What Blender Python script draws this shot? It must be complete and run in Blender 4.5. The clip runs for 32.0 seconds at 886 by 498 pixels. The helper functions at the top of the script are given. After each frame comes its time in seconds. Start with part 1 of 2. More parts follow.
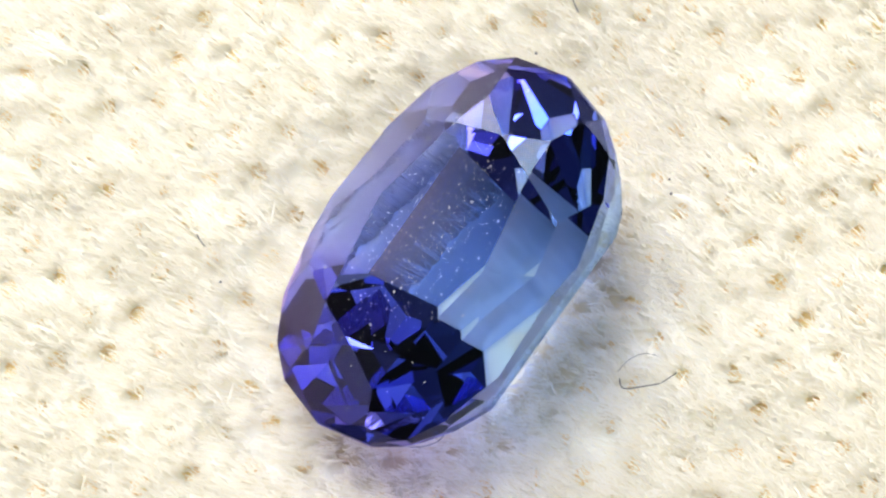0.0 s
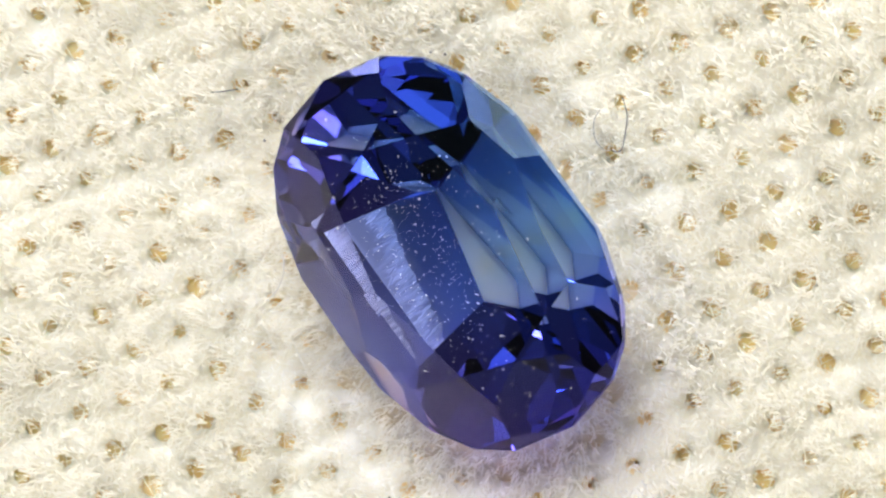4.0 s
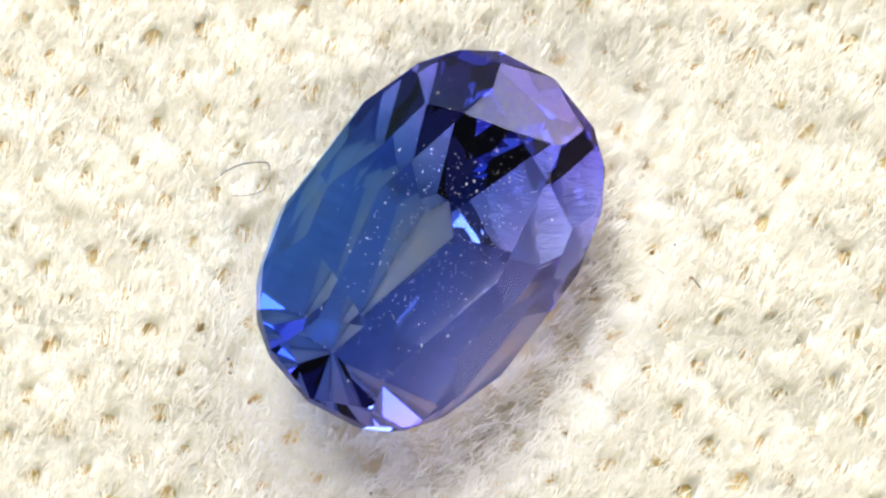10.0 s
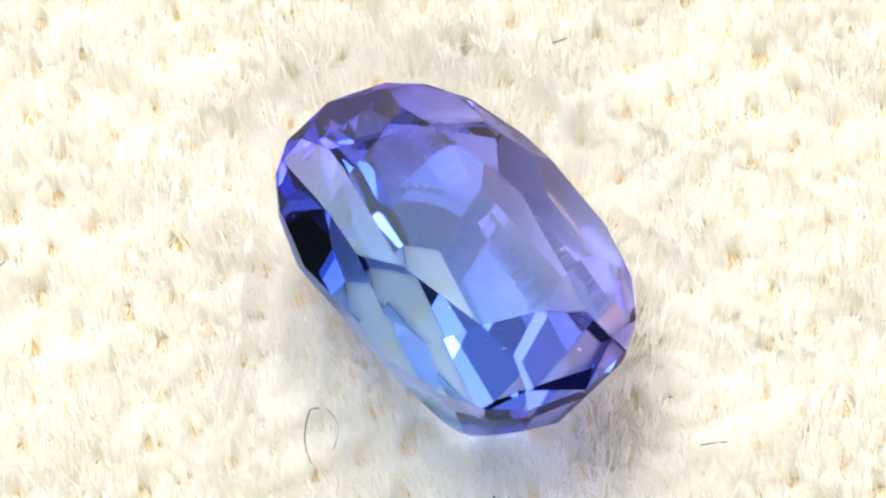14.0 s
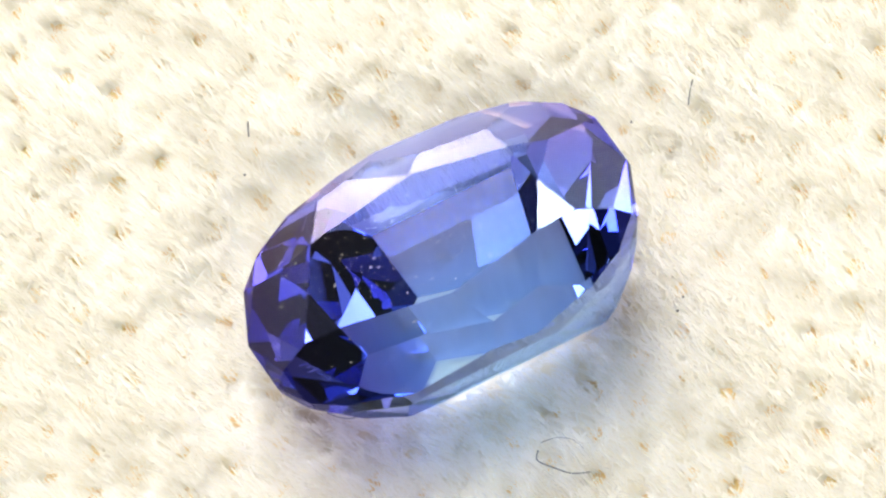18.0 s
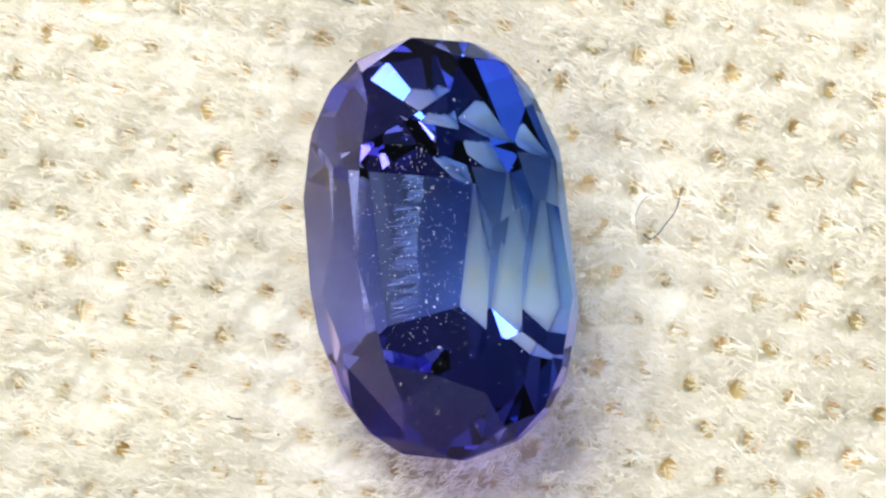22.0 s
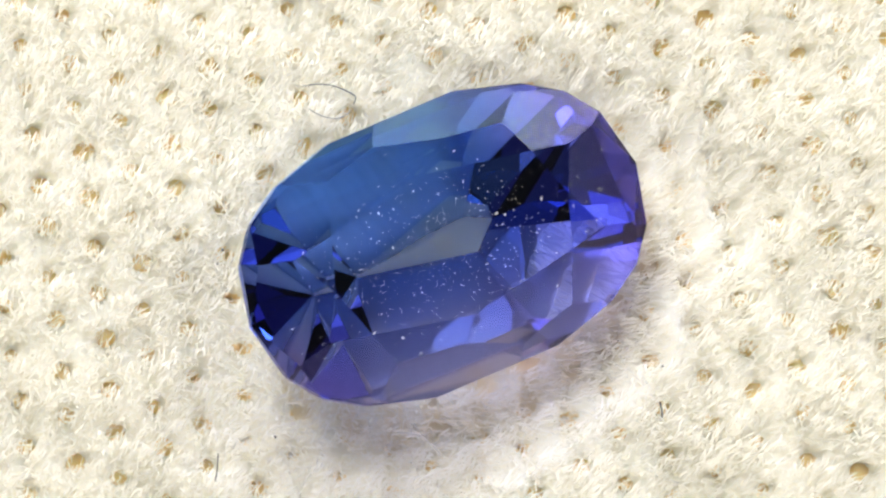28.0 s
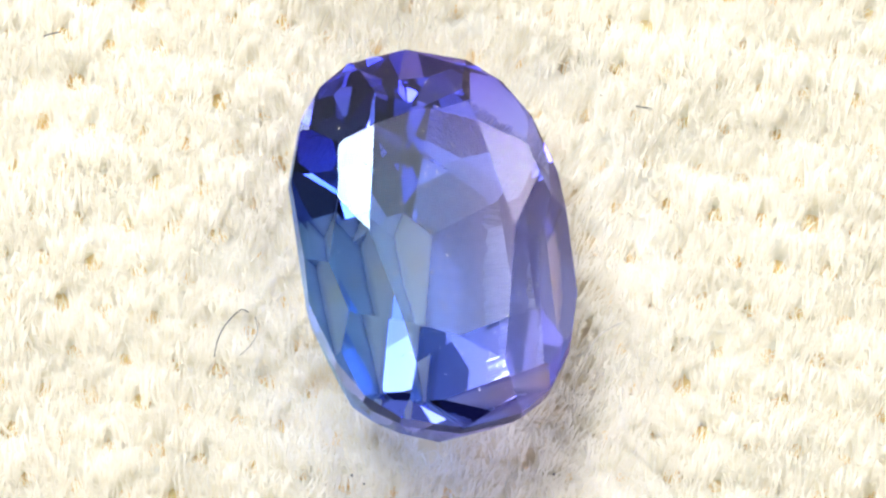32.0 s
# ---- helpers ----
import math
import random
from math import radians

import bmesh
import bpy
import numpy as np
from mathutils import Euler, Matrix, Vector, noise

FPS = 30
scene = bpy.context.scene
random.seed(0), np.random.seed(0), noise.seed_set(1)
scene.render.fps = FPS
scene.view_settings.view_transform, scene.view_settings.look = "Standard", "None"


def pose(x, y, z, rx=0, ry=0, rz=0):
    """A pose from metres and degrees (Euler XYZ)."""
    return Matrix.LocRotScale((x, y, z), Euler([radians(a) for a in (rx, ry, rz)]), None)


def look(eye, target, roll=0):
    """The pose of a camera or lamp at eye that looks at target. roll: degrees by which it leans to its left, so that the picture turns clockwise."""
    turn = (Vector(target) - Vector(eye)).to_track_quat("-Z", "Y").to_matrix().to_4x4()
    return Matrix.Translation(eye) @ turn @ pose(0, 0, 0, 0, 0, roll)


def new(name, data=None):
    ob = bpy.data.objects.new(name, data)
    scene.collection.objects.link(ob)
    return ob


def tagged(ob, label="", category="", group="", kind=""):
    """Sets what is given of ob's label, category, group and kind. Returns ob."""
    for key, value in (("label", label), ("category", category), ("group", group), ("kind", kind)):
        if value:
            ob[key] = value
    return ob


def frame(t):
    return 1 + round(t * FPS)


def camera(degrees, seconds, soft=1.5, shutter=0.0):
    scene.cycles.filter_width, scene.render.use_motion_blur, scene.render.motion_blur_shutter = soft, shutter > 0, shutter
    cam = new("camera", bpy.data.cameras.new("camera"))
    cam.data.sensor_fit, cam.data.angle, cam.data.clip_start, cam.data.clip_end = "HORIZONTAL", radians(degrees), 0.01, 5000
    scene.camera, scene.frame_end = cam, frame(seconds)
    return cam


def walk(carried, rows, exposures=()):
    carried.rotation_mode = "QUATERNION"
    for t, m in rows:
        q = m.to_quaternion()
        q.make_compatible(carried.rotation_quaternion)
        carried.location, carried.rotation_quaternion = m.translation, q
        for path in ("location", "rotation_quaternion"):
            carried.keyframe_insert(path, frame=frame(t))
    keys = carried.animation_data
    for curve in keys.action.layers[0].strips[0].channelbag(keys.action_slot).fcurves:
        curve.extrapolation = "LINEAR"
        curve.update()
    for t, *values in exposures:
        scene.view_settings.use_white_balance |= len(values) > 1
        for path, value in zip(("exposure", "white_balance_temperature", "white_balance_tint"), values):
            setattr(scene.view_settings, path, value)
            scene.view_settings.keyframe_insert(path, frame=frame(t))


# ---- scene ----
# ---------- the camera, which stands still ----------
MM = 0.001
CAM_FOV, CAM_DIST = 6.0, 162.6 * MM
CAM_EL, CAM_ROLL = 74.32, -19.75
TARGET = Vector((-0.024 * MM, 0.513 * MM, 0.0))
EYE = TARGET + CAM_DIST * Vector((0, -math.cos(radians(CAM_EL)), math.sin(radians(CAM_EL))))
cam = camera(CAM_FOV, 32.0, soft=2.4)
walk(cam, [(0.0, look(EYE, TARGET, CAM_ROLL)), (32.0, look(EYE, TARGET, CAM_ROLL))], exposures=[(0.0, -1.15), (32.0, -1.15)])

# The turntable: seconds, degrees turned, and its small shifts in mm.
TURN = [
    (0.0, -0.00, 0.031, -0.061), (0.5, 9.21, -0.036, -0.029), (1.0, 18.33, -0.057, -0.024), (1.5, 27.34, 0.028, -0.006),
    (2.0, 36.36, 0.042, 0.068), (2.5, 45.48, 0.003, 0.169), (3.0, 54.66, -0.046, -0.015), (3.5, 63.83, 0.013, -0.128),
    (5.5, 100.55, -0.105, 0.050), (6.0, 109.74, -0.174, 0.127), (6.5, 118.99, -0.009, -0.160), (7.0, 128.21, 0.092, -0.187),
    (7.5, 137.44, 0.127, -0.146), (8.0, 146.59, 0.109, -0.114), (8.5, 155.80, -0.074, -0.114), (9.0, 165.08, 0.043, 0.056),
    (9.5, 174.26, -0.050, 0.120), (10.0, 183.37, -0.197, 0.123), (10.5, 192.43, -0.225, 0.065), (11.0, 201.55, -0.147, 0.014),
    (11.5, 210.77, -0.086, 0.006), (12.0, 220.04, -0.049, -0.004), (12.5, 229.26, 0.064, 0.052), (13.0, 238.48, 0.132, 0.050),
    (13.5, 247.78, 0.095, -0.097), (14.0, 257.13, 0.255, -0.187), (14.5, 266.47, 0.057, 0.054), (16.5, 303.44, -0.036, -0.142),
    (17.0, 312.59, 0.088, -0.021), (17.5, 321.68, 0.099, 0.054), (18.0, 330.74, -0.075, -0.124), (18.5, 339.76, -0.013, 0.105),
    (19.0, 348.86, -0.100, -0.014), (19.5, 358.02, -0.101, 0.026), (20.0, 367.17, 0.071, 0.016), (20.5, 376.29, -0.021, 0.061),
    (21.0, 385.35, -0.082, 0.089), (21.5, 394.46, 0.124, 0.103), (22.0, 403.64, -0.112, 0.042), (22.5, 412.87, 0.120, 0.045),
    (23.0, 422.12, 0.045, -0.043), (23.5, 431.31, 0.103, -0.131), (24.0, 440.42, -0.035, -0.053), (24.5, 449.52, 0.126, -0.114),
    (25.0, 458.65, 0.029, -0.027), (25.5, 467.79, -0.124, 0.057), (27.5, 504.36, 0.035, -0.042), (28.0, 513.49, -0.054, -0.030),
    (28.5, 522.64, 0.084, 0.080), (29.0, 531.81, 0.098, 0.110), (29.5, 540.98, 0.078, 0.097), (30.0, 550.08, 0.028, 0.062),
    (30.5, 559.20, 0.001, 0.034), (31.0, 568.37, -0.050, -0.007), (31.5, 577.65, -0.048, -0.007), (32.0, 586.95, -0.117, 0.091),
]


def table_pose(row):
    return pose(row[2] * MM, row[3] * MM, 0, 0, 0, row[1])


# ---------- light ----------
world = bpy.data.worlds.new("room")
scene.world = world
world.use_nodes = True
# Unseen room: fill light assumed low all round, dim overhead.
wt = world.node_tree
where, height = wt.nodes.new("ShaderNodeTexCoord"), wt.nodes.new("ShaderNodeSeparateXYZ")
low_fill = wt.nodes.new("ShaderNodeMapRange")
low_fill.interpolation_type = "SMOOTHSTEP"
for key, value in (("From Min", 0.15), ("From Max", 0.70), ("To Min", 2.5), ("To Max", 0.16)):
    low_fill.inputs[key].default_value = value
wt.links.new(where.outputs["Generated"], height.inputs[0])
wt.links.new(height.outputs["Z"], low_fill.inputs["Value"])
wt.links.new(low_fill.outputs[0], wt.nodes["Background"].inputs[1])
wt.nodes["Background"].inputs[0].default_value = (1.0, 0.975, 0.93, 1)


def area(name, eye, target, w, h, watts, colour):
    data = bpy.data.lights.new(name, "AREA")
    data.shape, data.size, data.size_y, data.energy, data.color = "RECTANGLE", w, h, watts, colour
    ob = new(name, data)
    ob.matrix_world = look(eye, target)
    return ob


def from_view(turn, height, distance):
    """A place by its direction, turned clockwise from straight beyond the stone, and its height angle."""
    a, h = radians(CAM_ROLL + 90 - turn), radians(height)
    return Vector((math.cos(a) * math.cos(h), math.sin(a) * math.cos(h), math.sin(h))) * distance


CENTRE = (0, 0, 1.5 * MM)
area("key_lamp", from_view(-3, 47, 0.30), CENTRE, 0.08, 0.062, 1.1, (1.0, 0.985, 0.96))
area("window_light", from_view(-33.5, 24, 0.40), CENTRE, 0.095, 0.38, 2.05, (1.0, 0.97, 0.94))
area("side_panel_light", from_view(38, 17, 0.40), CENTRE, 0.12, 0.26, 1.2, (1.0, 0.97, 0.94))
area("dim_panel_light", from_view(38, 42, 0.40), CENTRE, 0.13, 0.08, 0.24, (1.0, 0.93, 0.85))
area("back_panel_light", from_view(5, 34, 0.40), CENTRE, 0.17, 0.08, 0.26, (1.0, 0.97, 0.94))
# Added fill with no known source, set where no crown facet mirrors it.
area("unseen_fill_lamp", from_view(-30, 75, 0.34), CENTRE, 0.085, 0.085, 1.45, (0.98, 0.99, 1.0))

# ---------- materials ----------
def material(name):
    m = bpy.data.materials.new(name)
    m.use_nodes = True
    nt = m.node_tree
    return m, nt, nt.nodes["Principled BSDF"]


def link(nt, a, b):
    nt.links.new(a, b)


def node(nt, kind, **values):
    n = nt.nodes.new(kind)
    for key, value in values.items():
        n.inputs[key.replace("_", " ")].default_value = value
    return n


def ramp(nt, stops):
    n = nt.nodes.new("ShaderNodeValToRGB")
    el = n.color_ramp.elements
    while len(el) < len(stops):
        el.new(0.5)
    for e, (at, colour) in zip(el, stops):
        e.position, e.color = at, (*colour, 1)
    return n


def fibre_material(name, tones, deep=0.0):
    m, nt, bsdf = material(name)
    info = nt.nodes.new("ShaderNodeNewGeometry")
    mix = ramp(nt, tones)
    link(nt, info.outputs["Random Per Island"], mix.inputs[0])
    link(nt, mix.outputs[0], bsdf.inputs["Base Color"])
    bsdf.inputs["Roughness"].default_value = 0.8
    bsdf.inputs["Specular IOR Level"].default_value = 0.05
    co = nt.nodes.new("ShaderNodeTexCoord")
    stretch = nt.nodes.new("ShaderNodeMapping")
    stretch.inputs["Scale"].default_value = (30000, 30000, 2500)
    link(nt, co.outputs["Object"], stretch.inputs["Vector"])
    streaks = node(nt, "ShaderNodeTexNoise", Scale=1.0, Detail=3.0)
    link(nt, stretch.outputs[0], streaks.inputs["Vector"])
    bump = node(nt, "ShaderNodeBump", Strength=0.3, Distance=0.008 * MM)
    link(nt, streaks.outputs[0], bump.inputs["Height"])
    link(nt, bump.outputs[0], bsdf.inputs["Normal"])
    if deep:
        bsdf.inputs["Subsurface Weight"].default_value = 1.0
        bsdf.inputs["Subsurface Radius"].default_value = (1.0, 0.95, 0.85)
        bsdf.inputs["Subsurface Scale"].default_value = deep * MM
        return m
    trans = nt.nodes.new("ShaderNodeBsdfTranslucent")
    link(nt, mix.outputs[0], trans.inputs["Color"])
    both = nt.nodes.new("ShaderNodeMixShader")
    both.inputs[0].default_value = 0.8
    link(nt, bsdf.outputs[0], both.inputs[1])
    link(nt, trans.outputs[0], both.inputs[2])
    link(nt, both.outputs[0], nt.nodes["Material Output"].inputs["Surface"])
    return m


def cloth_material():
    m, nt, bsdf = material("ochre_backing_cloth")
    co = nt.nodes.new("ShaderNodeTexCoord")
    n1 = node(nt, "ShaderNodeTexNoise", Scale=2500.0, Detail=4.0)
    link(nt, co.outputs["Object"], n1.inputs["Vector"])
    mix = ramp(nt, [(0.3, (0.90, 0.60, 0.25)), (0.7, (0.94, 0.72, 0.40))])
    link(nt, n1.outputs[0], mix.inputs[0])
    link(nt, mix.outputs[0], bsdf.inputs["Base Color"])
    bsdf.inputs["Roughness"].default_value = 0.9
    bsdf.inputs["Subsurface Weight"].default_value = 1.0
    bsdf.inputs["Subsurface Radius"].default_value = (1.0, 0.8, 0.5)
    bsdf.inputs["Subsurface Scale"].default_value = 0.4 * MM
    return m


def gem_material():
    m, nt, bsdf = material("blue_violet_crystal")
    nt.nodes.remove(bsdf)
    glass = nt.nodes.new("ShaderNodeBsdfGlass")
    glass.inputs["IOR"].default_value = 1.695
    glass.inputs["Roughness"].default_value = 0.0
    co = nt.nodes.new("ShaderNodeTexCoord")
    sep = nt.nodes.new("ShaderNodeSeparateXYZ")
    link(nt, co.outputs["Object"], sep.inputs[0])
    mr = nt.nodes.new("ShaderNodeMapRange")
    mr.inputs["From Min"].default_value, mr.inputs["From Max"].default_value = -2.4 * MM, 1.6 * MM
    link(nt, sep.outputs["Y"], mr.inputs["Value"])
    mix = ramp(nt, [(0.0, (0.96, 0.87, 0.99)), (0.25, (0.86, 0.78, 0.98)), (0.52, (0.57, 0.67, 0.98)), (1.0, (0.45, 0.70, 0.99))])
    link(nt, mr.outputs[0], mix.inputs[0])
    # Violet pleochroic tips, tinted deeper to stand in for dark internal reflections.
    end_shade_tint = ramp(nt, [(0.0, (0.35,) * 3), (0.2, (0.0,) * 3), (0.62, (0.0,) * 3), (1.0, (0.7,) * 3)])
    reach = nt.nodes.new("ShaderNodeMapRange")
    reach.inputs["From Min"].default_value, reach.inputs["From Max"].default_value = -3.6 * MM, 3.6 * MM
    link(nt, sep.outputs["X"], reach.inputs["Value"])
    link(nt, reach.outputs[0], end_shade_tint.inputs[0])
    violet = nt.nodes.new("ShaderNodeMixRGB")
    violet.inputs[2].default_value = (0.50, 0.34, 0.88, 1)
    link(nt, end_shade_tint.outputs[0], violet.inputs[0])
    link(nt, mix.outputs[0], violet.inputs[1])
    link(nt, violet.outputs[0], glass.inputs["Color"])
    link(nt, glass.outputs[0], nt.nodes["Material Output"].inputs["Surface"])
    return m


def plain_material(name, colour, rough):
    m, nt, bsdf = material(name)
    co = nt.nodes.new("ShaderNodeTexCoord")
    n1 = node(nt, "ShaderNodeTexNoise", Scale=60.0, Detail=6.0)
    link(nt, co.outputs["Object"], n1.inputs["Vector"])
    mix = ramp(nt, [(0.3, tuple(c * 0.85 for c in colour)), (0.7, colour)])
    link(nt, n1.outputs[0], mix.inputs[0])
    link(nt, mix.outputs[0], bsdf.inputs["Base Color"])
    bsdf.inputs["Roughness"].default_value = rough
    return m


FIBRE = fibre_material("cream_fibre", [(0.0, (0.988, 0.975, 0.93)), (1.0, (0.994, 0.985, 0.955))])
YARN = fibre_material("cream_yarn", [(0.0, (0.955, 0.915, 0.815)), (1.0, (0.965, 0.93, 0.84))], 1.0)
# Ochre ground yarn at the pits, tinted further to warm their grey shade.
PIT_SHADE = fibre_material("tan_pit_yarn_shade", [(0.0, (0.94, 0.73, 0.42)), (1.0, (0.95, 0.78, 0.49))], 0.9)
BED = fibre_material("pressed_cream_pile", [(0.0, (0.95, 0.90, 0.78)), (1.0, (0.97, 0.93, 0.83))])
CLOTH, GEM = cloth_material(), gem_material()
LINT = plain_material("grey_lint", (0.10, 0.11, 0.14), 0.6)
PALE_LINT = plain_material("pale_grey_lint", (0.38, 0.38, 0.40), 0.6)
WHITE_HAIR = plain_material("white_hair", (0.85, 0.83, 0.80), 0.4)
TOP = plain_material("grey_table", (0.25, 0.25, 0.26), 0.7)


def mesh_object(name, verts, faces, mat, parent=None, smooth=False):
    me = bpy.data.meshes.new(name)
    me.from_pydata(verts, [], faces)
    me.materials.append(mat)
    if smooth:
        for p in me.polygons:
            p.use_smooth = True
    ob = new(name, me)
    if parent:
        ob.parent = parent
    return ob


def part(name, bm, mat, parent, label=""):
    me = bpy.data.meshes.new(name)
    bm.to_mesh(me)
    bm.free()
    me.materials.append(mat)
    ob = new(name, me)
    if parent:
        ob.parent = parent
    if label:
        ob["label"] = label
    return ob


# ---------- the table top under it all ----------
bm = bmesh.new()
bmesh.ops.create_cone(bm, cap_ends=True, segments=96, radius1=0.35, radius2=0.35, depth=0.01)
bmesh.ops.translate(bm, verts=bm.verts, vec=(0, 0, -0.0075))
ground_mesh = bpy.data.meshes.new("ground")
bm.to_mesh(ground_mesh)
bm.free()
ground_mesh.materials.append(TOP)
tagged(new("ground", ground_mesh), "plain grey table top under the fabric", "table top", kind="structure")

# ---------- the gemstone ----------
# Gem axes: x along its length, y across, z out of the table facet; mm.
GEM_POSE = pose(-0.068 * MM, -0.054 * MM, 2.15 * MM, 17.9, 10.7, -146.9)
HALF_LENGTH, HALF_WIDTH, SQUARENESS = 4.02, 2.66, 2.5
TABLE_Z = 0.72


def support(az):
    """How far the outline reaches in a direction."""
    q = SQUARENESS / (SQUARENESS - 1)
    return ((HALF_LENGTH * abs(math.cos(az))) ** q + (HALF_WIDTH * abs(math.sin(az))) ** q) ** (1 / q)


def gem_planes():
    """The cuts of the stone: name of the facet, outward normal, distance from the centre."""
    cuts = []

    def through_outline(name, degrees, slope, z, shrink=1.0):
        az, sl = radians(degrees), radians(slope)
        n = Vector((math.cos(az) * math.sin(abs(sl)), math.sin(az) * math.sin(abs(sl)), math.copysign(math.cos(sl), slope)))
        cuts.append((name, n, support(az) * shrink * math.sin(abs(sl)) + z * n.z))

    def through_point(name, degrees, slope, point):
        az, sl = radians(degrees), radians(slope)
        n = Vector((math.cos(az) * math.sin(sl), math.sin(az) * math.sin(sl), math.cos(sl)))
        cuts.append((name, n, n.dot(Vector(point))))

    def down(name, degrees, slope, point):
        az, sl = radians(degrees), radians(slope)
        n = Vector((math.cos(az) * math.sin(sl), math.sin(az) * math.sin(sl), -math.cos(sl)))
        cuts.append((name, n, n.dot(Vector(point))))

    edge = (13, 38, 58, 74, 90, 106, 122, 142, 167)
    for az in edge:
        for turn in (0, 180):
            through_outline("girdle_facet", az + turn, 90, 0, 0.983)
    for az, slope in ((13, 38), (38, 38), (58, 36), (81, 33), (103, 40), (122, 38), (142, 38), (167, 38)):
        for turn in (0, 180):
            through_outline("upper_girdle_facet", az + turn, slope, 0.04, 0.983)
    for sx in (1, -1):
        through_point("kite_facet", 90 - 90 * sx, 23, (2.45 * sx, 0, TABLE_Z))
        through_point("kite_facet", 86 * sx, 19.5, (-0.15, 1.42 * sx, TABLE_Z))
        for sy in (1, -1):
            corner = (2.10 * sx, 1.01 * sy, TABLE_Z)
            az = math.degrees(math.atan2(sy * 0.78, sx * 0.62))
            through_point("kite_facet", az, 27, corner)
            through_point("star_facet", math.degrees(math.atan2(0.35 * sy, 1.02 * sx)), 15, corner)
            dx = 2.10 * sx + 0.15
            through_point("star_facet", math.degrees(math.atan2(abs(dx) * sy, 0.41 * sx)), 17, corner)
    cuts.append(("table_facet", Vector((0, 0, 1)), TABLE_Z))
    # Deep pavilion: stepped long sides that meet in a short keel, and a fan at each end.
    for az, slope, y, z in ((90, 56.0, 0.0, -4.68), (90, 58.5, 1.15, -2.975), (90, 64, 2.60, -0.28),
                            (270, 53.8, 0.0, -4.68), (270, 63.5, -1.65, -2.426), (270, 66.3, -2.62, -0.20)):
        down("keel_facet" if slope < 57 else "pavilion_facet", az, slope, (0, y, z))
    for end, keel_x in ((1, 0.9), (-1, -1.4)):
        for sy, slope in ((1, 54), (-1, 56.5)):
            def turned(off):
                return off * sy if end > 0 else 180 - off * sy

            def on_outline(off, shrink, z):
                az = radians(turned(off))
                r = support(az) * shrink
                return (r * math.cos(az), r * math.sin(az), z)

            down("end_facet", turned(50), slope, (keel_x, 0.0, -4.68))
            down("end_facet", turned(24), 55, on_outline(24, 0.78, -1.95))
            for off, steep, shrink, z in ((66, 62, 0.88, -1.45), (40, 61, 0.88, -1.40), (13, 62, 0.90, -1.35),
                                          (70, 70, 0.983, -0.30), (52, 70, 0.983, -0.30), (32, 69, 0.983, -0.28), (11, 69, 0.983, -0.26)):
                down("pavilion_facet", turned(off), steep, on_outline(off, shrink, z))
    return cuts


def gem_facets():
    """Cuts a block by every plane and returns each facet left, as (name, corners)."""
    bm = bmesh.new()
    bmesh.ops.create_cube(bm, size=14.0)
    cuts = gem_planes()
    for name, n, d in cuts:
        got = bmesh.ops.bisect_plane(bm, geom=bm.verts[:] + bm.edges[:] + bm.faces[:], dist=1e-5, plane_co=n * d, plane_no=n, clear_outer=True)
        edges = [e for e in got["geom_cut"] if isinstance(e, bmesh.types.BMEdge)]
        if len(edges) > 2:
            bmesh.ops.contextual_create(bm, geom=edges)
    bmesh.ops.recalc_face_normals(bm, faces=bm.faces)
    out = []
    for f in bm.faces:
        name = max(cuts, key=lambda c: c[1].dot(f.normal))[0]
        if f.calc_area() > 1e-4:
            out.append((name, [v.co * MM for v in f.verts]))
    bm.free()
    return out


def build_gem():
    stone = tagged(new("gemstone"), "faceted oval blue-violet gemstone lying tilted on cream pile", "gemstone")
    for name, corners in gem_facets():
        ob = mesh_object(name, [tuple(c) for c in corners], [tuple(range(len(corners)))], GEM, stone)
        ob.visible_shadow = name not in ("table_facet", "keel_facet")
    return stone


gem = build_gem()

# ---------- the pile fabric ----------
PILE = 2.3 * MM              # height of the pile
FOOT = 0.22 * MM - PILE      # where it stands
NAP = Vector((-0.25, 0.05))  # lean of the pile per unit of height
# Knitted ground: one pit in each cell of a staggered lattice, with a tuft between each two pits of a row; mm.
PIT, ALONG_ROW, NEXT_ROW = Vector((6.39, 6.173)), Vector((-0.2393, 0.9111)), Vector((-0.7307, -0.6718))
ROWS_TURN = math.degrees(math.atan2(ALONG_ROW.y, ALONG_ROW.x))
PAD = 11.8 * MM


CORE_RING = 36
CORE = ((0.15, 0.46), (0.40, 0.48), (0.50, 0.47), (0.57, 0.42), (0.61, 0.35), (0.63, 0.26), (0.64, 0.16), (0.645, 0.08))
CORE_VERTS = CORE_RING * len(CORE)
CORE_FACES = CORE_RING * (len(CORE) - 1) + 1


def notch(angle):
    """How full a tuft is in a direction: it draws in where the pits of its row lie."""
    c = abs(math.cos(angle - radians(ROWS_TURN)))
    return 1 - 0.45 * c ** 9


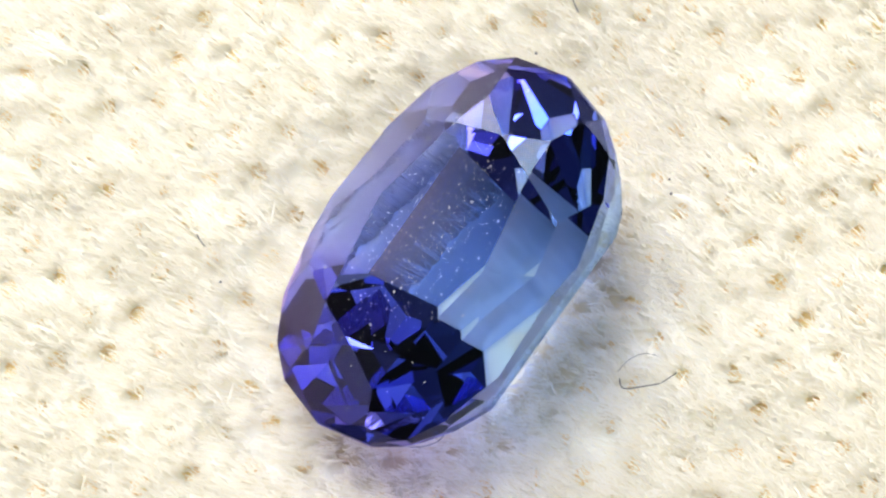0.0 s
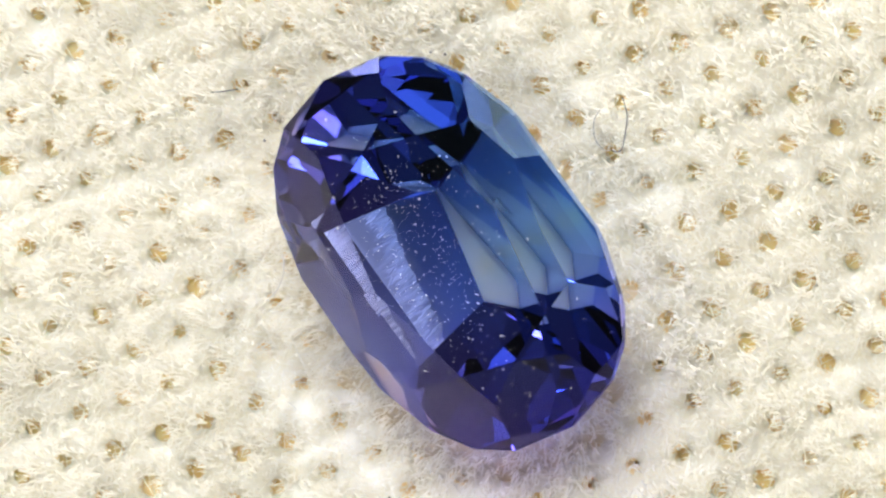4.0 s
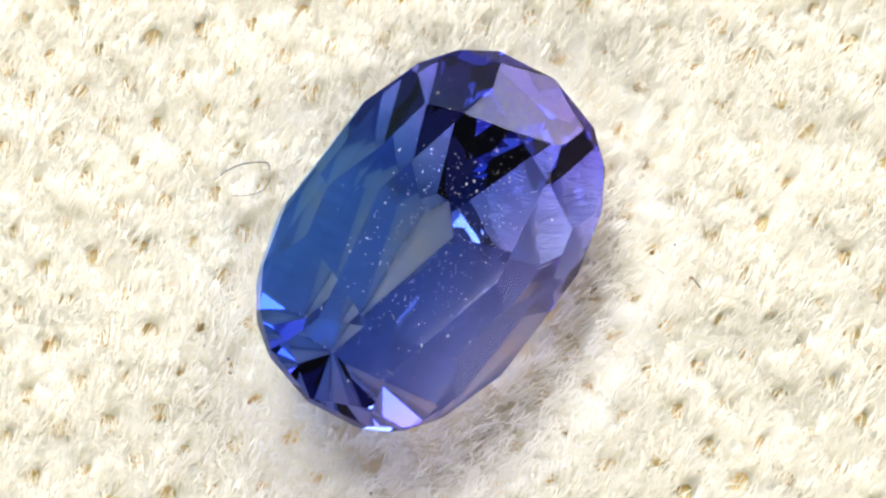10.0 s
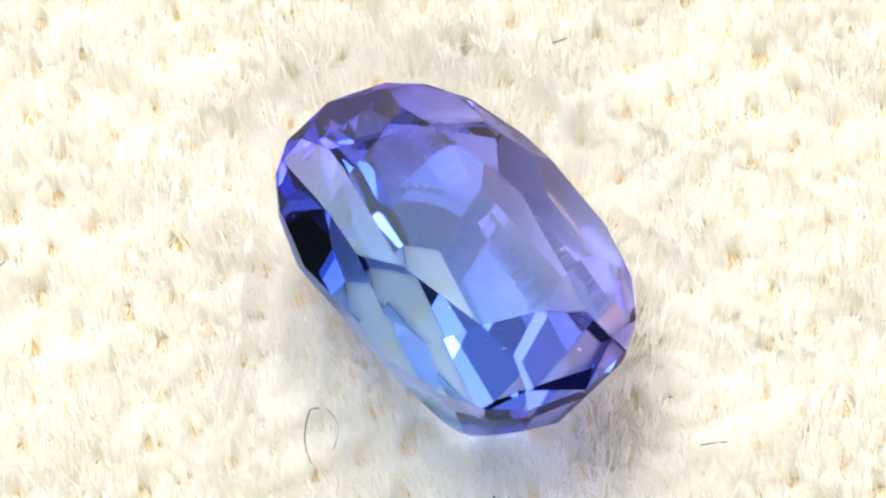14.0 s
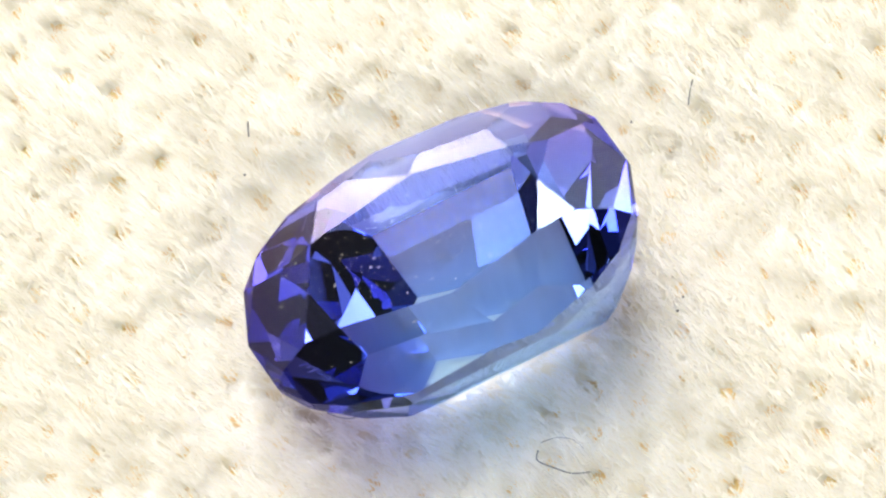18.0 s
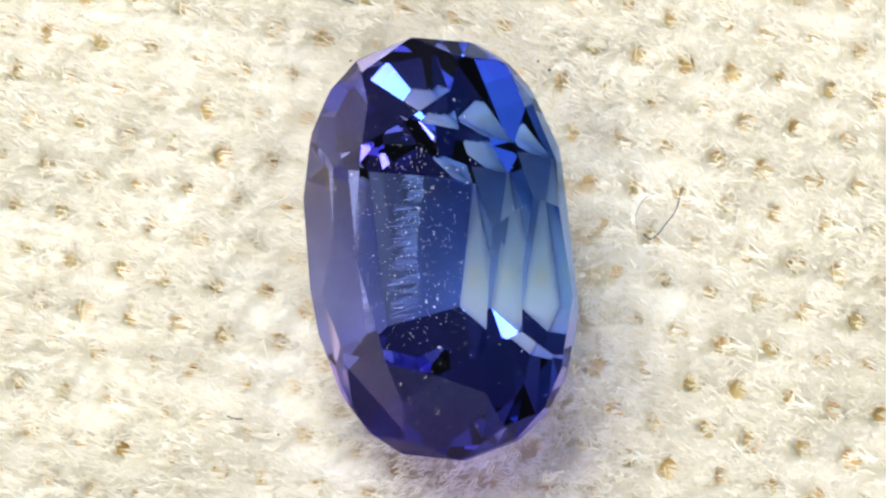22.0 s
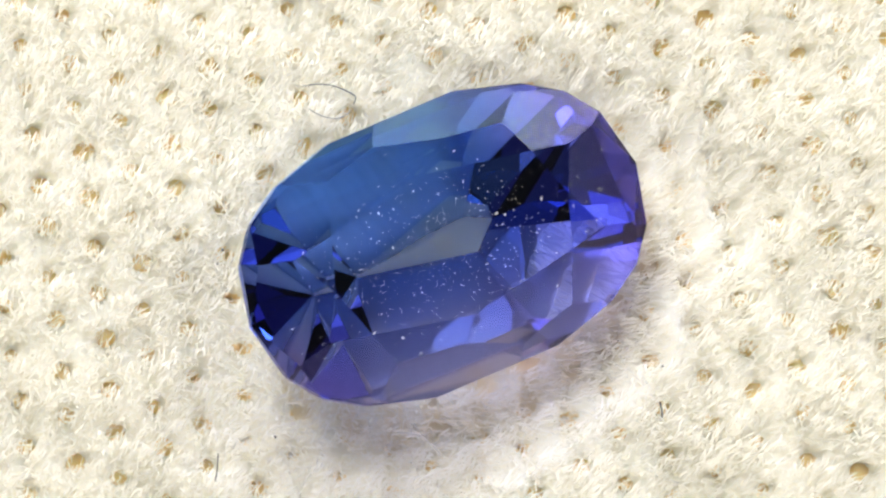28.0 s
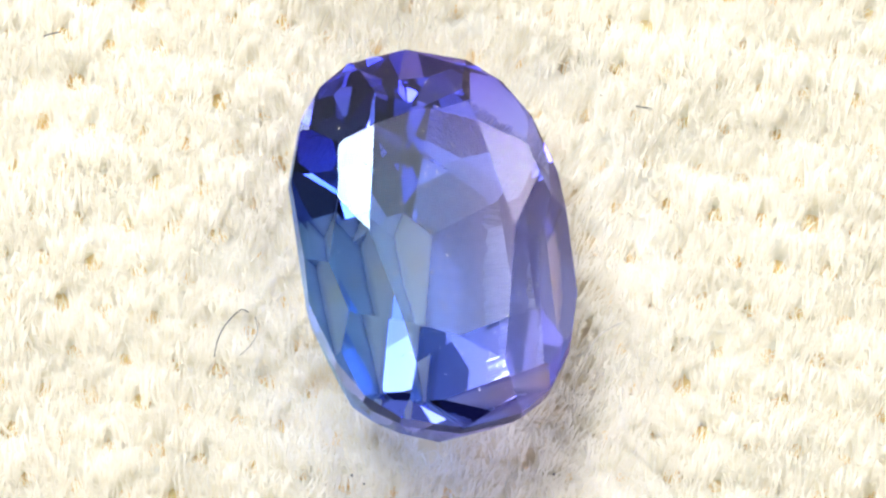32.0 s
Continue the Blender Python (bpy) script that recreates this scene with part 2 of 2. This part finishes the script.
def tuft_geometry(rng, count, lean):
    """A leaning brush: a plump core under fine fibres whose tips draw together in wisps."""
    verts, faces = [], []
    ring = CORE_RING
    lobe = [notch(j * math.tau / ring) + rng.uniform(-0.05, 0.05) for j in range(ring)]
    for z0, w in CORE:
        for j in range(ring):
            q = j * math.tau / ring
            w2, z = w * lobe[j] * rng.uniform(0.96, 1.04) * MM, PILE * z0 * rng.uniform(0.99, 1.01)
            c = lean * (z - 0.6 * PILE)
            verts.append((c.x + w2 * math.cos(q), c.y + w2 * math.sin(q), z))
    for k in range(len(CORE) - 1):
        for j in range(ring):
            i, n = ring * k, (j + 1) % ring
            faces.append((i + j, i + n, i + ring + n, i + ring + j))
    faces.append(tuple(range(CORE_VERTS - ring, CORE_VERTS)))
    wisps = []
    for k in range(26):
        a, r = rng.uniform(0, math.tau), math.sqrt(rng.random())
        reach = r * 0.66 * notch(a)
        wisps.append((Vector((math.cos(a), math.sin(a))) * reach * MM, PILE * (rng.uniform(1.00, 1.14) - 0.07 * r * r)))
    for nth in range(count):
        a, r = rng.uniform(0, math.tau), math.sqrt(rng.random())
        root = PILE * (0.77 - 0.08 * r ** 4)
        c = lean * (root - 0.6 * PILE)
        radial = Vector((math.cos(a), math.sin(a))) * notch(a)
        flat = radial * r * 0.60 * MM
        foot = Vector((flat.x + c.x, flat.y + c.y, 0))
        tip, top = min(wisps, key=lambda w: (w[0] - flat).length)
        h = top * rng.uniform(0.95, 1.02) - root
        free = rng.uniform(0.15, 1.0)
        out = radial * r * 0.16 * MM * free + (tip - flat) * (1 - free) + Vector((rng.gauss(0, 0.04), rng.gauss(0, 0.04))) * MM
        if rng.random() < 0.14:
            out += Vector((rng.gauss(0, 0.2), rng.gauss(0, 0.2))) * MM
        out += lean * h
        bend = out * rng.uniform(0.0, 0.3)
        thick = rng.uniform(0.010, 0.016) * MM
        base, turn = len(verts), rng.uniform(0, math.pi)
        for s, taper in ((0.0, 1.0), (0.55, 0.9), (1.0, 0.4)):
            d = out * s + bend * (s * s - s)
            w = thick * taper
            for side in (1, -1):
                verts.append((foot.x + d.x + side * w * math.cos(turn), foot.y + d.y + side * w * math.sin(turn), root + h * s))
        faces.extend([(base, base + 1, base + 3, base + 2), (base + 2, base + 3, base + 5, base + 4)])
    return verts, faces


def tuft_mesh(verts, faces):
    me = bpy.data.meshes.new("tuft")
    me.from_pydata(verts, [], faces)
    me.materials.append(FIBRE)
    me.materials.append(YARN)
    for p in me.polygons[:CORE_FACES]:
        p.material_index = 1
    me.polygons.foreach_set("use_smooth", [True] * len(me.polygons))
    return me


PLANES = [(GEM_POSE.to_3x3() @ n, (GEM_POSE.to_3x3() @ n).dot(GEM_POSE.translation) + d * MM) for _, n, d in gem_planes()]


NORMALS = np.array([tuple(n) for n, d in PLANES])
OFFSETS = np.array([d for n, d in PLANES])


def stone_underside(xy):
    """Height of the stone's underside over each spot of the cloth; infinite beside the stone."""
    rest = OFFSETS - xy @ NORMALS[:, :2].T
    nz = NORMALS[:, 2]
    low = np.where(nz < -1e-9, rest / np.where(nz < -1e-9, nz, 1), -9).max(axis=1)
    high = np.where(nz > 1e-9, rest / np.where(nz > 1e-9, nz, 1), 9).min(axis=1)
    beside = (np.abs(nz) < 1e-9) & (rest < 0)
    return np.where((low < high) & ~beside.any(axis=1), low, np.inf)


def pressed(w, faces):
    """A tuft under the stone: its core is pushed down, and the fibres that would enter the stone are left out."""
    w = w.copy()
    core = w[:CORE_VERTS]
    under = stone_underside(core[:, :2])
    covered = np.isfinite(under).mean() > 0.6
    core[:, 2] = FOOT + 0.05 * MM * np.arange(CORE_VERTS) / CORE_VERTS if covered else np.minimum(core[:, 2], under - 0.15 * MM)
    fib = w[CORE_VERTS:].reshape(-1, 3, 2, 3).mean(axis=2)
    line = np.concatenate([fib[:, :1] + (fib[:, 1:2] - fib[:, :1]) * k for k in (0.0, 0.5)] + [fib[:, 1:2] + (fib[:, 2:] - fib[:, 1:2]) * k for k in (0.0, 0.35, 0.7, 1.0)], axis=1)
    bad = (line.reshape(-1, 3) @ NORMALS.T < OFFSETS + 0.02 * MM).all(axis=1).reshape(line.shape[:2]).any(axis=1)
    keep = list(range(CORE_VERTS))
    for k in np.nonzero(~bad)[0]:
        keep.extend(range(CORE_VERTS + 6 * k, CORE_VERTS + 6 * k + 6))
    order = {old: i for i, old in enumerate(keep)}
    return w[keep], [tuple(order[i] for i in q) for q in faces if all(i in order for i in q)]


NEAR = np.array([(0, 0), (0.9, 0), (-0.9, 0), (0, 0.9), (0, -0.9), (0.6, 0.6), (0.6, -0.6), (-0.6, 0.6), (-0.6, -0.6)]) * MM


def build_fabric():
    fabric = tagged(new("pile_fabric"), "cream pile fabric with wispy tufts and ochre pits in staggered rows", "fabric")
    bm = bmesh.new()
    bmesh.ops.create_cone(bm, cap_ends=True, segments=96, radius1=PAD, radius2=PAD, depth=0.6 * MM)
    bmesh.ops.translate(bm, verts=bm.verts, vec=(0, 0, FOOT - 0.3 * MM))
    part("backing_cloth", bm, CLOTH, fabric, "ochre woven backing cloth")
    # The cloth goes on round about, in low tufts.
    verts, faces, around = [], [], 150
    radii = [11.0 + 0.45 * k for k in range(14)] + [18, 21, 26, 34, 46, 62]
    for k, r in enumerate(radii):
        for j in range(around):
            q = math.tau * (j + 0.5 * (k % 2)) / around
            lift = (0.16 if (j + k) % 2 else -0.22) if r < 18 else 0.0
            verts.append((r * math.cos(q) * MM, r * math.sin(q) * MM, (-0.22 + lift) * MM))
    for k in range(len(radii) - 1):
        for j in range(around):
            i, n = around * k, (j + 1) % around
            faces.append((i + j, i + around + j, i + around + n, i + n))
    mesh_object("cloth_surround", verts, faces, YARN, fabric, smooth=True)
    # Under the stone the pile is pressed into a smooth bed.
    axis = GEM_POSE.to_3x3() @ Vector((1, 0, 0))
    axis = Vector((axis.x, axis.y)).normalized()
    along, across = np.meshgrid(np.linspace(-4.6, 4.6, 93) * MM, np.linspace(-3.3, 3.3, 67) * MM, indexing="ij")
    bx, by = (axis.x * along - axis.y * across).ravel(), (axis.y * along + axis.x * across).ravel()
    low = np.minimum(stone_underside(np.stack([bx, by], axis=1)) - 0.10 * MM, -0.75 * MM)
    low = low + 0.03 * MM * (np.sin(bx * 9100) * np.sin(by * 8300 + 1) + 0.6 * np.sin(bx * 21000 + by * 9000))
    rim = np.clip((np.hypot(along / 4.6, across / 3.3).ravel() / MM - 0.85) / 0.3, 0, 1)
    low = np.maximum(low - rim * 0.7 * MM, FOOT + 0.11 * MM)
    bed = [(67 * i + j, 67 * (i + 1) + j, 67 * (i + 1) + j + 1, 67 * i + j + 1) for i in range(92) for j in range(66)]
    mesh_object("pressed_bed", np.stack([bx, by, low], axis=1).tolist(), bed, BED, fabric, smooth=True)
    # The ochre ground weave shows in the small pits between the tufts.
    span = np.linspace(-11.3, 11.3, 160) * MM
    gx, gy = (g.ravel() for g in np.meshgrid(span, span, indexing="ij"))
    gz = np.minimum(stone_underside(np.stack([gx, gy], axis=1)) - 0.35 * MM, -0.52 * MM)
    beside = (np.hypot((axis.x * gx + axis.y * gy) / 4.0, (axis.x * gy - axis.y * gx) / 2.66) / MM - 1) * 3.0
    gz = gz - 0.9 * MM * np.clip(1 - beside / 1.8, 0, 1)
    gz = np.maximum(gz, FOOT + 0.01 * MM) + 0.02 * MM * np.sin(gx * 15000) * np.sin(gy * 15000)
    weave = [(160 * i + j, 160 * (i + 1) + j, 160 * (i + 1) + j + 1, 160 * i + j + 1) for i in range(159) for j in range(159)]
    mesh_object("ground_weave", np.stack([gx, gy, gz], axis=1).tolist(), weave, CLOTH, fabric, smooth=True)
    # The matted nap between the tufts, drawn into a pit at each point of the lattice.
    cells, half = 500, 11.4
    span = np.linspace(-half, half, cells) * MM
    gx, gy = (g.ravel() for g in np.meshgrid(span, span, indexing="ij"))
    lift = 0.82 * PILE
    ux, uy = gx / MM - PIT.x - NAP.x * (lift - 0.6 * PILE) / MM, gy / MM - PIT.y - NAP.y * (lift - 0.6 * PILE) / MM
    det = ALONG_ROW.x * NEXT_ROW.y - ALONG_ROW.y * NEXT_ROW.x
    ci, cj = (ux * NEXT_ROW.y - uy * NEXT_ROW.x) / det, (uy * ALONG_ROW.x - ux * ALONG_ROW.y) / det
    ii, jj = np.round(ci), np.round(cj)
    stray = np.sin(ii * 12.9898 + jj * 78.233) * 43758.5453, np.sin(ii * 39.346 + jj * 11.135) * 24634.6345
    kx, ky = (q - np.floor(q) - 0.5 for q in stray)
    ox = (ci - ii) * ALONG_ROW.x + (cj - jj) * NEXT_ROW.x + 0.14 * kx
    oy = (ci - ii) * ALONG_ROW.y + (cj - jj) * NEXT_ROW.y + 0.14 * ky
    rowx, rowy = ALONG_ROW.normalized()
    along_row, across_row = ox * rowx + oy * rowy, oy * rowx - ox * rowy
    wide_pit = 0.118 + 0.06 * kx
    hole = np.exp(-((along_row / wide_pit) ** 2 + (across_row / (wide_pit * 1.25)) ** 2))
    rough = 0.03 * (np.sin(gx * 23000 + 2 * np.sin(gy * 9000)) * np.sin(gy * 21000 + 2 * np.sin(gx * 11000))) + np.random.default_rng(3).normal(0, 0.018, gx.size)
    dome = np.exp(-(ox * ox + oy * oy) / 0.16)
    # Close to the stone the nap lies lower.
    e = (np.hypot((axis.x * gx + axis.y * gy) / 4.0, (axis.x * gy - axis.y * gx) / 2.66) / MM - 1) * 3.0
    dip = np.clip(e / 2.0, 0, 1)
    gz = FOOT + lift * (0.74 + 0.26 * dip * dip * (3 - 2 * dip)) + (rough - 0.09 * np.exp(-(across_row / 0.16) ** 2) - 0.12 * dome - (0.75 + 0.6 * ky) * hole * np.clip(e / 1.3, 0, 1)) * MM
    gz = np.maximum(np.minimum(gz, stone_underside(np.stack([gx, gy], axis=1)) - 0.30 * MM), FOOT + 0.07 * MM)
    flat = (np.arange(cells - 1)[:, None] * cells + np.arange(cells - 1)[None, :]).ravel()
    nap_faces = np.stack([flat, flat + cells, flat + cells + 1, flat + 1], axis=1).tolist()
    sunk = np.minimum(gz - (FOOT + lift - 0.1 * MM), 0) * np.clip(e / 0.9, 0, 1)
    gx, gy = gx + 0.55 * sunk * NAP.normalized().x, gy + 0.55 * sunk * NAP.normalized().y
    nap = mesh_object("nap", np.stack([gx, gy, gz], axis=1).tolist(), nap_faces, YARN, fabric, smooth=True)
    # Faces inside each pit take the tan that warms its shade.
    nap.data.materials.append(PIT_SHADE)
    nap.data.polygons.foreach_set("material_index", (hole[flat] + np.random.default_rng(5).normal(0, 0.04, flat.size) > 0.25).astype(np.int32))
    rng = random.Random(4)
    variants = []
    for k in range(10):
        v, f = tuft_geometry(rng, 270, NAP)
        variants.append((tuft_mesh(v, f), np.array(v), f))
    spots = []
    for i in range(-40, 41):
        for j in range(-40, 41):
            p = (PIT + ALONG_ROW * (i + 0.5) + NEXT_ROW * j + Vector((rng.gauss(0, 0.05), rng.gauss(0, 0.05)))) * MM
            if p.length < PAD - 0.5 * MM:
                spots.append((p.length, p))
    spots.sort(key=lambda s: s[0])
    rest_v, rest_f, rest_m, base = [], [], [], 0
    for k, (_, p) in enumerate(spots):
        me, v, f = variants[rng.randrange(10)]
        wide, turn, tall = rng.uniform(0.92, 1.08), rng.gauss(0, 6), rng.uniform(0.94, 1.05)
        near = np.isfinite(stone_underside(NEAR + np.array((p.x, p.y)))).any()
        tip = Matrix()
        along, across = axis.dot(p), axis.x * p.y - axis.y * p.x
        e = (math.hypot(along / (4.0 * MM), across / (2.66 * MM)) - 1) * 3.0      # about mm beside the stone
        if e < 2.0:
            dip = min(1.0, max(0.0, e / 2.0))
            tall *= 0.78 + 0.22 * dip * dip * (3 - 2 * dip)
            if e > -1.2:
                away = (axis * (along / 16.0) + Vector((-axis.y, axis.x)) * (across / 7.0)).normalized()
                tip = Matrix.Rotation(radians(8) * (1 - dip), 4, Vector((-away.y, away.x, 0)))
        m = Matrix.Translation((p.x, p.y, FOOT)) @ tip @ pose(0, 0, 0, 0, 0, turn) @ Matrix.Diagonal((wide, wide, tall, 1))
        if k < 300 and not near:
            ob = new("tuft", me)
            ob.parent = fabric
            ob.matrix_local = m
            continue
        w = v @ np.array(m.to_3x3()).T + np.array(m.translation)
        if near:
            w, f = pressed(w, f)
            ob = new("tuft", tuft_mesh(w.tolist(), f))
            ob.parent = fabric
        else:
            rest_v.append(w)
            rest_f.extend(tuple(i + base for i in q) for q in f)
            rest_m.extend([1] * CORE_FACES + [0] * (len(f) - CORE_FACES))
            base += len(v)
    rest = mesh_object("outer_pile", np.concatenate(rest_v).tolist(), rest_f, FIBRE, fabric, smooth=True)
    rest.data.materials.append(YARN)
    rest.data.polygons.foreach_set("material_index", rest_m)
    tagged(rest, kind="stuff")
    return fabric


fabric = build_fabric()


# ---------- lint on the pile ----------
def strand(name, points, thick, mat, label, lift=0.27):
    """A fine hair that wanders through a few spots of the pile."""
    pts = [Vector((x, y, lift + 0.05 * math.sin(2.3 * k + x))) * MM for k, (x, y) in enumerate(points)]
    line = []
    for k in range(len(pts) - 1):
        a, b, c, d = pts[max(k - 1, 0)], pts[k], pts[k + 1], pts[min(k + 2, len(pts) - 1)]
        for step in range(6):
            u = step / 6
            line.append(0.5 * (2 * b + (c - a) * u + (2 * a - 5 * b + 4 * c - d) * u * u + (3 * b - a - 3 * c + d) * u ** 3))
    line.append(pts[-1])
    verts, faces = [], []
    for k, p in enumerate(line):
        run = (line[min(k + 1, len(line) - 1)] - line[max(k - 1, 0)]).normalized()
        side = run.cross(Vector((0, 0, 1))).normalized()
        up = side.cross(run)
        w = thick * MM * (0.55 if k in (0, len(line) - 1) else 1.0)
        for j in range(6):
            q = math.tau * j / 6
            verts.append(tuple(p + w * (math.cos(q) * side + math.sin(q) * up)))
    for k in range(len(line) - 1):
        for j in range(6):
            i, n = 6 * k, (j + 1) % 6
            faces.append((i + j, i + n, i + 6 + n, i + 6 + j))
    faces.extend([tuple(range(5, -1, -1)), tuple(range(len(verts) - 6, len(verts)))])
    return tagged(mesh_object(name, verts, faces, mat, smooth=True), label, "lint", group="lint on the pile")


def speck(x, y, size):
    """A crumb of dirt caught between the tips of the pile."""
    rng = random.Random(int(1000 * x) % 977)
    bm = bmesh.new()
    bmesh.ops.create_icosphere(bm, subdivisions=2, radius=size * MM)
    for v in bm.verts:
        v.co *= rng.uniform(0.7, 1.15)
        v.co.z *= 0.7
    bmesh.ops.translate(bm, verts=bm.verts, vec=(x * MM, y * MM, 0.2 * MM))
    ob = part("dirt_speck", bm, LINT, None)
    return tagged(ob, "tiny dark dirt speck caught in cream pile", "speck", group="specks on the pile")


LOOSE = [
    strand("hair", [(2.28, -3.11), (2.29, -3.3), (2.68, -3.42), (3.0, -3.45), (3.34, -3.37)], 0.012, LINT, "dark bent hair lying on the cream pile"),
    strand("hair", [(-4.34, 2.13), (-4.4, 2.3), (-4.42, 2.44)], 0.014, LINT, "short dark hair stuck in the cream pile"),
    strand("hair", [(3.94, 4.59), (3.93, 4.36), (3.95, 4.04)], 0.012, LINT, "short dark hair stuck in the cream pile"),
    strand("hair", [(-1.43, -8.86), (-1.3, -9.0), (-1.23, -9.1)], 0.014, LINT, "short dark hair stuck in the cream pile"),
    strand("lint_fibre", [(2.3, -2.97), (2.55, -2.81), (2.87, -2.81), (3.13, -2.94)], 0.010, PALE_LINT, "thin grey curled fibre on the cream pile"),
    strand("lint_fibre", [(-1.96, -2.95), (-1.7, -3.06), (-1.37, -3.05), (-1.16, -2.86), (-1.25, -2.73)], 0.010, PALE_LINT, "thin grey curled fibre beside the gemstone"),
    strand("lint_fibre", [(0.58, 3.28), (0.2, 3.28), (-0.11, 3.43), (-0.33, 3.64)], 0.014, WHITE_HAIR, "glossy white curved fibre beside the gemstone", 0.33),
    speck(4.43, 0.02, 0.030), speck(-4.3, 1.4, 0.025), speck(2.91, 3.58, 0.028), speck(4.49, 0.3, 0.022),
]


# ---------- dust on the stone ----------
def build_dust():
    """Fine pale grains and scratch crumbs strewn over the upper facets."""
    rng = random.Random(11)
    upper = [(n, d) for name, n, d in gem_planes() if n.z > 0.5]
    verts, faces = [], []
    for k in range(900):
        x, y = rng.gauss(0.0, 1.5), rng.gauss(-0.1, 0.8)
        if (x / 3.7) ** 2 + (y / 2.4) ** 2 > 1:
            continue
        z = min((d - n.x * x - n.y * y) / n.z for n, d in upper)
        size = 0.004 + 0.009 * rng.random() ** 4
        a = rng.uniform(0, math.tau)
        stretch = rng.choice((1, 1, 1, 1, 3.5))
        base = len(verts)
        for q in range(4):
            u, w = size * stretch * math.cos(q * math.pi / 2), size * math.sin(q * math.pi / 2)
            verts.append(((x + u * math.cos(a) - w * math.sin(a)) * MM, (y + u * math.sin(a) + w * math.cos(a)) * MM, (z + 0.003) * MM))
        verts.append((x * MM, y * MM, (z + 0.003 + size) * MM))
        faces.extend((base + q, base + (q + 1) % 4, base + 4) for q in range(4))
        faces.append((base + 3, base + 2, base + 1, base))
    return tagged(mesh_object("dust", verts, faces, WHITE_HAIR), "fine white dust grains on the gemstone's upper facets", "dust", kind="stuff")


dust = build_dust()


def motions():
    """Everything that lies on the turntable turns with it."""
    for thing, rest in [(fabric, Matrix()), (gem, GEM_POSE), (dust, GEM_POSE)] + [(bit, Matrix()) for bit in LOOSE]:
        walk(thing, [(row[0], table_pose(row) @ rest) for row in TURN])


motions()
